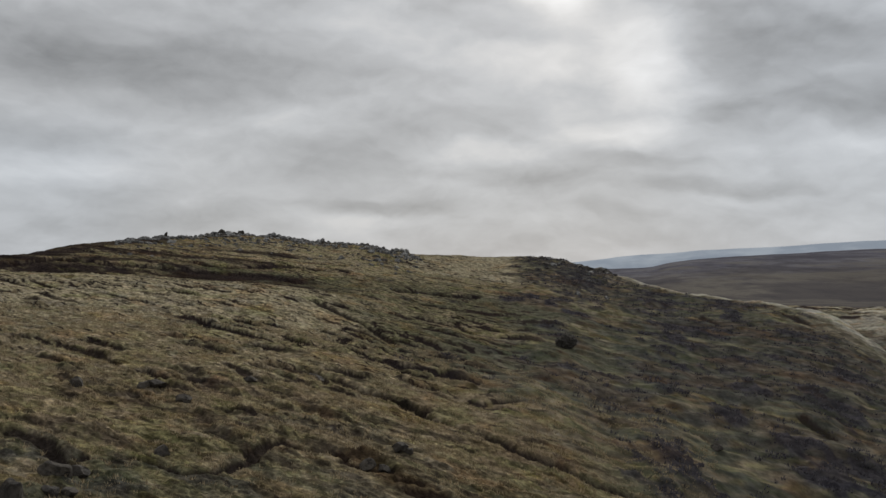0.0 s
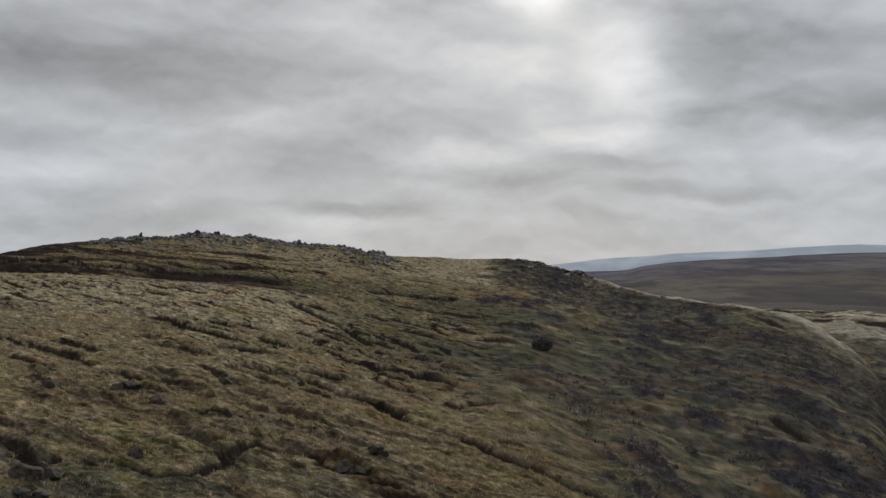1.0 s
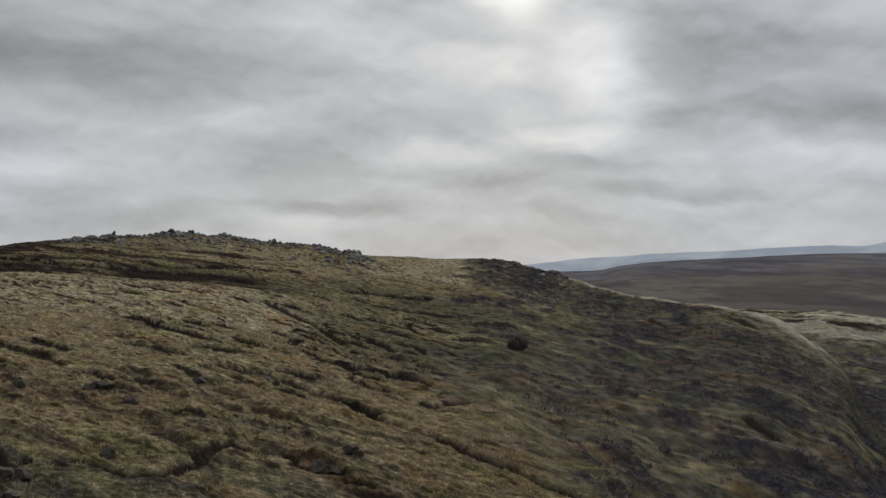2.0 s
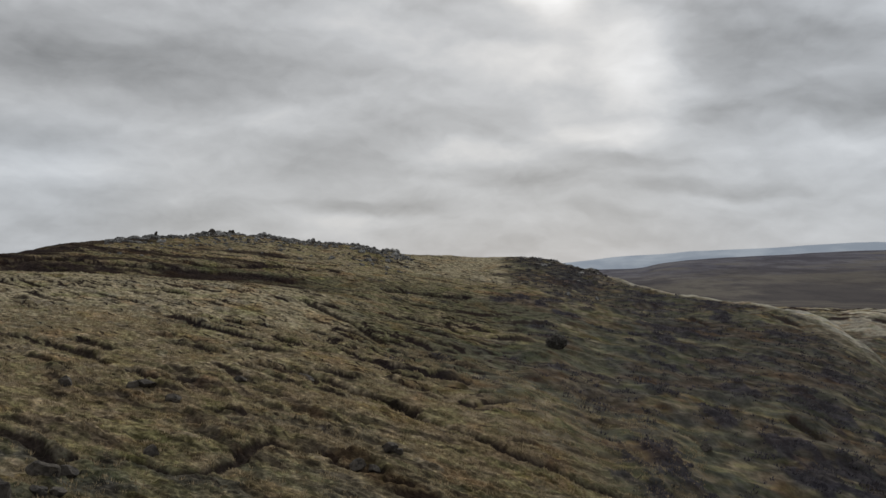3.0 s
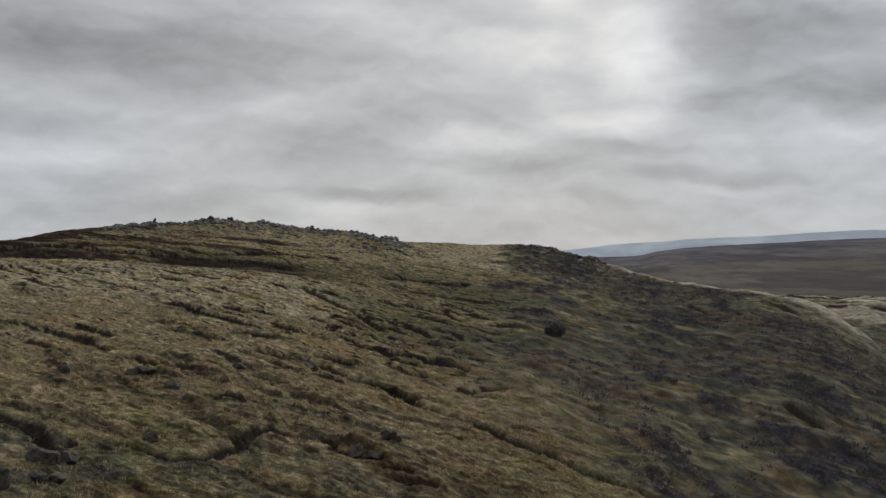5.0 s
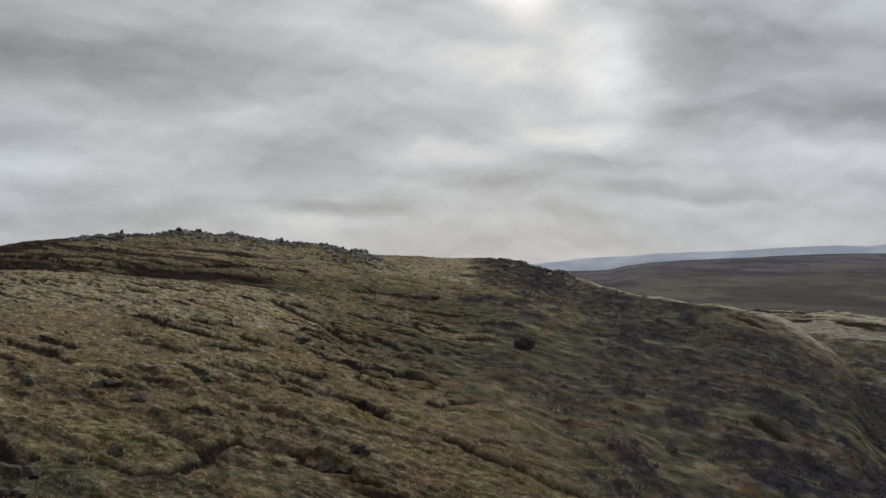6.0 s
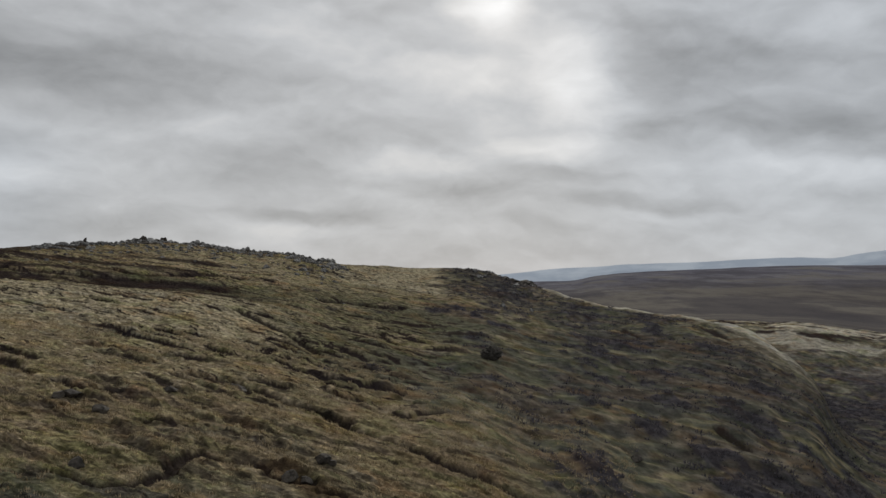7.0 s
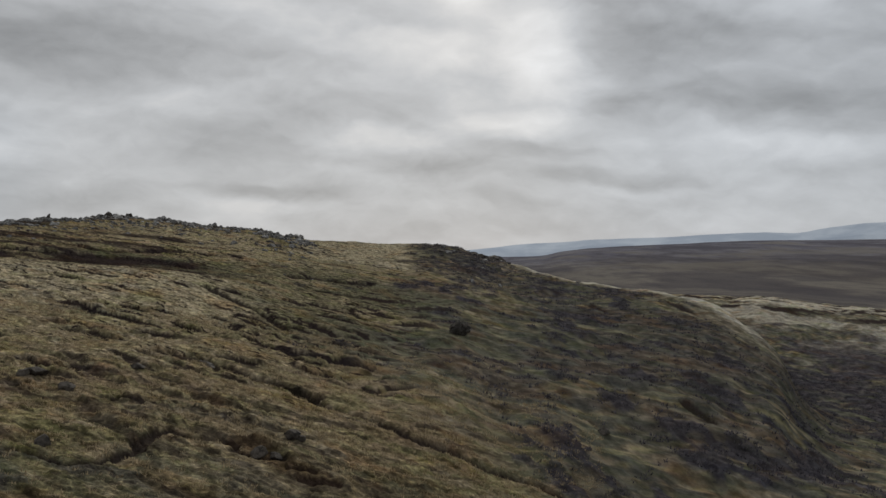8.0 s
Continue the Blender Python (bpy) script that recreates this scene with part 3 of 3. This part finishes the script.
BLOCKS = {rock: [boulder_mesh(s, rock) for s in range(9)] for rock in (ROCK, DARK_ROCK)}
rocks = random.Random(5)


def boulder(x, y, w, h, d=None, label="grey gritstone boulder bedded in rough moor grass", group="", turn=None, sink=0.3, rock=ROCK):
    ob = new("boulder", rocks.choice(BLOCKS[rock]))
    z = ground_at(x, y)
    ob.matrix_world = pose(x, y, z + h * (0.5 - sink), rocks.uniform(-14, 14), rocks.uniform(-14, 14), rocks.uniform(0, 360) if turn is None else turn) \
        @ Matrix.Diagonal((w, d or w * rocks.uniform(0.7, 1.1), h, 1))
    return tagged(ob, label, "boulder", group)


def polar(az, dist):
    return dist * math.sin(radians(az)), dist * math.cos(radians(az))


# stones on the near slope
for x, y, w, h in ((-27.9, 72.5, 1.15, 1.1), (-23.2, 76.7, 1.9, 0.75), (-23.8, 75.4, 1.0, 0.6), (-20.1, 73.7, 1.2, 0.8), (-17.6, 59.4, 1.0, 0.85), (-20.5, 45.5, 1.25, 1.3), (-19.6, 47.7, 1.2, 0.6), (-18.8, 48.2, 0.9, 0.5), (-5.2, 65.0, 1.3, 0.8), (-4.1, 65.8, 1.0, 0.6), (-3.2, 70.5, 1.2, 0.7), (-2.6, 70.5, 0.8, 0.5), (-12.8, 94.4, 1.8, 0.9), (-17.3, 85.1, 1.6, 0.6), (-20.6, 50.9, 1.6, 0.9), (-19.8, 51.9, 1.5, 0.8), (32.5, 113.1, 1.9, 1.3)):
    boulder(x, y, w, h, label="dark weathered gritstone block half sunk in straw-coloured turf", group="stones on the slope", rock=DARK_ROCK)

# the tor on the skyline: larger blocks in clusters, a litter of smaller ones round them
TOR = "grey gritstone block of the broken tor along the hill's brow"
for az, back, w, h in ((-16.3, 2, 0.7, 2.1), (-16.7, 3, 2.2, 1.0), (-17.6, 4, 2.6, 1.1), (-13.9, 2, 2.2, 1.6), (-13.5, 3, 2.0, 1.9), (-13.1, 2, 1.6, 2.3), (-12.7, 4, 2.2, 2.2), (-12.3, 2, 1.7, 1.4),
                       (-12.0, 2, 1.3, 2.3), (-11.7, 3, 1.6, 1.3), (-10.4, 2, 1.8, 1.5), (-10.1, 1, 1.5, 2.3), (-9.8, 3, 1.9, 1.5), (-9.2, 2, 1.6, 1.1), (-8.4, 2, 1.7, 1.2),
                       (-7.2, 2, 1.1, 2.0), (-7.5, 3, 1.5, 1.2), (-2.5, 4, 2.2, 1.8), (-2.2, 5, 1.7, 1.5), (-2.9, 5, 1.6, 1.2)):
    x, y = polar(az, float(curve(np.array([az]), BROW, 2)[0]) - back)
    # dark rock on skyline blocks: backlit shade put into their colour
    boulder(x, y, 1.3 * w, 0.98 * h, label=TOR, group="tor blocks", sink=0.26, rock=DARK_ROCK if az < -11.5 and back < 3 else ROCK)
for i in range(185):
    az = rocks.uniform(-18.5, -4.0) if i < 135 else rocks.uniform(-5.5, -1.8)
    dist = float(curve(np.array([az]), BROW, 2)[0]) - 1 - rocks.expovariate(1 / (10 if i < 135 else 17))
    if i >= 135:
        dist -= (az + 5.5) * 5
    w = 1.0 + 1.6 * rocks.random() ** 2
    # two in five take the dark rock, toned as if backlit
    boulder(*polar(az, max(dist, 200)), w, w * rocks.uniform(0.35, 0.6), label=TOR, group="tor blocks", sink=0.42, rock=DARK_ROCK if i % 5 < 2 else ROCK)
# dark crag and scree under the nose of the spur
for i in range(60):
    az, back = rocks.uniform(5.0, 10.6), rocks.expovariate(1 / 28)
    dist = float(curve(np.array([az]), BROW, 2)[0]) - 4 - min(back, 75)
    w = rocks.uniform(0.7, 2.2)
    boulder(*polar(az, max(dist, 190)), w, w * rocks.uniform(0.4, 0.7), sink=0.42, label="dark lichened gritstone block in heather below the nose", group="scree blocks", rock=ROCK if i % 4 == 0 else DARK_ROCK)
for az, back, w, h in ((9.5, 2, 4.4, 1.9), (9.2, 3, 4.2, 1.5), (8.8, 4, 4.0, 1.2), (8.3, 4, 3.4, 1.0), (9.8, 3, 2.8, 1.6)):
    boulder(*polar(az, float(curve(np.array([az]), BROW, 2)[0]) - back), w, h, label="dark gritstone crag at the end of the brow", group="crag", rock=DARK_ROCK)


# ---------------- rubble below the tor ----------------
def rubble():
    """Small broken stones along the brow and down its rocky flank, too many to count."""
    rng = np.random.RandomState(31)
    count = 1700
    flank = rng.uniform(0, 1, count) < 0.24
    az = np.where(flank, rng.uniform(-6.5, -1.4, count), rng.uniform(-19, -3.5, count))
    dist = curve(az, BROW, 2) - 0.5 - rng.exponential(np.where(flank, 16.0, 12.0)) - np.where(flank, (az + 6.5) * 4.5, 0)
    x, y = dist * np.sin(np.radians(az)), dist * np.cos(np.radians(az))
    keep = layered(x / 9, y / 9, 111, 3) > -0.12
    x, y = x[keep], y[keep]
    z = land(x, y)[0]
    forms = []
    for k in range(6):
        bm = bmesh.new()
        bmesh.ops.create_icosphere(bm, subdivisions=2, radius=0.6)
        pick = random.Random(40 + k)
        for _ in range(8):
            nrm = Vector((pick.uniform(-1, 1), pick.uniform(-1, 1), pick.uniform(-0.5, 1))).normalized()
            lim = pick.uniform(0.28, 0.46)
            for v in bm.verts:
                over = v.co.dot(nrm) - lim
                if over > 0:
                    v.co -= nrm * over
        forms.append((np.array([v.co[:] for v in bm.verts]), np.array([[v.index for v in f.verts] for f in bm.faces])))
        bm.free()
    verts, faces, base = [], [], 0
    for i in range(len(x)):
        v, f = forms[i % 6]
        w = 0.45 + 1.1 * rng.uniform() ** 2
        t = rng.uniform(0, 2 * np.pi)
        turn = np.array([[np.cos(t), -np.sin(t), 0], [np.sin(t), np.cos(t), 0], [0, 0, 1]])
        verts.append((v * (w, w * rng.uniform(0.7, 1.2), w * rng.uniform(0.5, 0.9))) @ turn.T + (x[i], y[i], z[i] + 0.03 * w))
        faces.append(f + base)
        base += len(v)
    me = bpy.data.meshes.new("rubble")
    me.from_pydata(np.concatenate(verts).tolist(), [], np.concatenate(faces).tolist())
    m = simple_material("broken_gritstone", lambda n: gritstone(n, rgb(0.42, 0.41, 0.38), rgb(0.06, 0.057, 0.055), rgb(0.24, 0.23, 0.215)))
    me.materials.append(m)
    tagged(new("rubble", me), "grey gritstone rubble strewn in grass below the tor", "rubble", kind="stuff")


rubble()


# ---------------- tussocks, heather and the lone bush ----------------
def blade_material(name, dark, light):
    m = bpy.data.materials.new(name)
    m.use_nodes = True
    n = Nodes(m.node_tree)
    geo = n.add("ShaderNodeNewGeometry").outputs
    own = n.math("MULTIPLY_ADD", n.noise(geo["Position"], 0.7, 3), 0.6, n.math("MULTIPLY", geo["Random Per Island"], 0.5))
    c = n.mix(n.ramp(own, 0.25, 0.8), dark, light)
    b = n.add("ShaderNodeBsdfPrincipled", {"Base Color": c, "Roughness": 0.9, "Specular IOR Level": 0.1})
    thin = n.add("ShaderNodeBsdfTranslucent", {"Color": c})
    both = n.add("ShaderNodeMixShader", {0: 0.35, 1: b.outputs[0], 2: thin.outputs[0]})
    n.tree.links.new(both.outputs[0], n.add("ShaderNodeOutputMaterial").inputs[0])
    return m


def tufts(name, spots, blades, radius, height, width, material, rng, lean=0.6):
    """Clumps of thin blades fanning out of the ground at spots (x, y, z, size)."""
    spots = np.repeat(spots, blades, axis=0)
    count = len(spots)
    t, out = rng.uniform(0, 2 * np.pi, count), np.sqrt(rng.uniform(0, 1, count))
    size = spots[:, 3]
    ring = np.stack([np.cos(t), np.sin(t)], -1)
    foot = spots[:, :2] + ring * (out * radius * size)[:, None]
    h = height * size * rng.uniform(0.55, 1.1, count) * (1 - 0.35 * out ** 2)
    tip = foot + ring * (h * lean * out)[:, None] + rng.normal(0, 0.12, (count, 2)) * h[:, None]
    across = np.stack([np.cos(t + 1.3), np.sin(t + 1.3)], -1) * (0.5 * width * size * rng.uniform(0.7, 1.4, count))[:, None]
    zf = spots[:, 2] - 0.06
    v = np.stack([np.column_stack([foot - across, zf]), np.column_stack([foot + across, zf]), np.column_stack([tip, zf + h])], 1).reshape(-1, 3)
    me = bpy.data.meshes.new(name)
    me.vertices.add(len(v))
    me.vertices.foreach_set("co", v.astype(np.float32).ravel())
    me.loops.add(len(v))
    me.loops.foreach_set("vertex_index", np.arange(len(v), dtype=np.int32))
    me.polygons.add(count)
    me.polygons.foreach_set("loop_start", np.arange(0, len(v), 3, dtype=np.int32))
    me.update(calc_edges=True)
    me.materials.append(material)
    return new(name, me)


def strewn(rng, count, az, dist):
    a, r = np.radians(rng.uniform(*az, count)), np.sqrt(rng.uniform(dist[0] ** 2, dist[1] ** 2, count))
    x, y = r * np.sin(a), r * np.cos(a)
    return x, y, land(x, y)


def plants():
    rng = np.random.RandomState(77)
    x, y, g = strewn(rng, 34000, (-30, 16), (42, 125))
    keep = (g[1] < 0.08) & (rng.uniform(0, 1, len(x)) < np.clip(0.75 + 0.9 * layered(x / 5, y / 5, 141, 3) - 0.5 * g[3], 0.1, 1))
    spots = np.stack([x, y, g[0], rng.uniform(0.6, 1.3, len(x))], -1)[keep]
    tagged(tufts("tussock_grass", spots, 9, 0.26, 0.28, 0.06, blade_material("bleached_grass", rgb(0.13, 0.097, 0.056), rgb(0.40, 0.325, 0.21)), rng),
           "bleached straw-coloured tussock grass over the near slope", "grass", kind="stuff")
    x, y, g = strewn(rng, 30000, (-4, 34), (88, 320))
    keep = (rng.uniform(0, 1, len(x)) < 1.1 * g[2] - 0.15) & (g[8] < 0.2)
    spots = np.stack([x, y, g[0], rng.uniform(0.6, 1.4, len(x))], -1)[keep]
    tagged(tufts("heather", spots, 14, 0.75, 0.42, 0.16, blade_material("winter_heather", rgb(0.036, 0.033, 0.039), rgb(0.090, 0.084, 0.095)), rng, 0.9),
           "dark purple-brown winter heather in clumps on the steep side", "heather", kind="stuff")


def bush(x, y, w, h):
    """A round wind-clipped bush: forked stems and a crown of many small leaves."""
    rng = np.random.RandomState(9)
    base = new("bush")
    base.matrix_world = pose(x, y, ground_at(x, y) - 0.1)
    bm = bmesh.new()
    for k in range(9):
        t = k * 0.7
        top = Vector((math.cos(t) * w * 0.33, math.sin(t) * w * 0.33, h * (0.55 + 0.04 * k)))
        step = bmesh.ops.create_cone(bm, cap_ends=True, segments=6, radius1=0.07, radius2=0.02, depth=top.length)
        turn = top.to_track_quat("Z", "Y").to_matrix().to_4x4()
        bmesh.ops.transform(bm, verts=step["verts"], matrix=Matrix.Translation(top / 2) @ turn)
    me = bpy.data.meshes.new("stems")
    bm.to_mesh(me)
    bm.free()
    me.materials.append(blade_material("dark_bark", rgb(0.03, 0.025, 0.02), rgb(0.06, 0.05, 0.045)))
    stems = new("stems", me)
    stems.parent = base
    verts, faces = [], []
    for k in range(3600):
        d = Vector(rng.normal(0, 1, 3)).normalized()
        rim = (0.92 + 0.22 * noise.noise(d * 2.2)) * (0.6 + 0.4 * rng.uniform() ** 0.4)
        c = Vector((d.x * w / 2 * rim, d.y * w / 2 * rim, h * (0.42 + 0.56 * d.z * rim)))
        a, b = Vector(rng.normal(0, 0.09, 3)), Vector(rng.normal(0, 0.09, 3))
        i = len(verts)
        verts += [c - a, c + b, c + a, c - b]
        faces.append((i, i + 1, i + 2, i + 3))
    me = bpy.data.meshes.new("crown")
    me.from_pydata([v[:] for v in verts], [], faces)
    me.materials.append(blade_material("dark_leaves", rgb(0.08, 0.075, 0.067), rgb(0.18, 0.165, 0.145)))
    crown = new("crown", me)
    crown.parent = base
    tagged(base, "low dark rounded bush alone among the heather", "bush")


plants()
bush(19.5, 150.3, 3.4, 2.3)
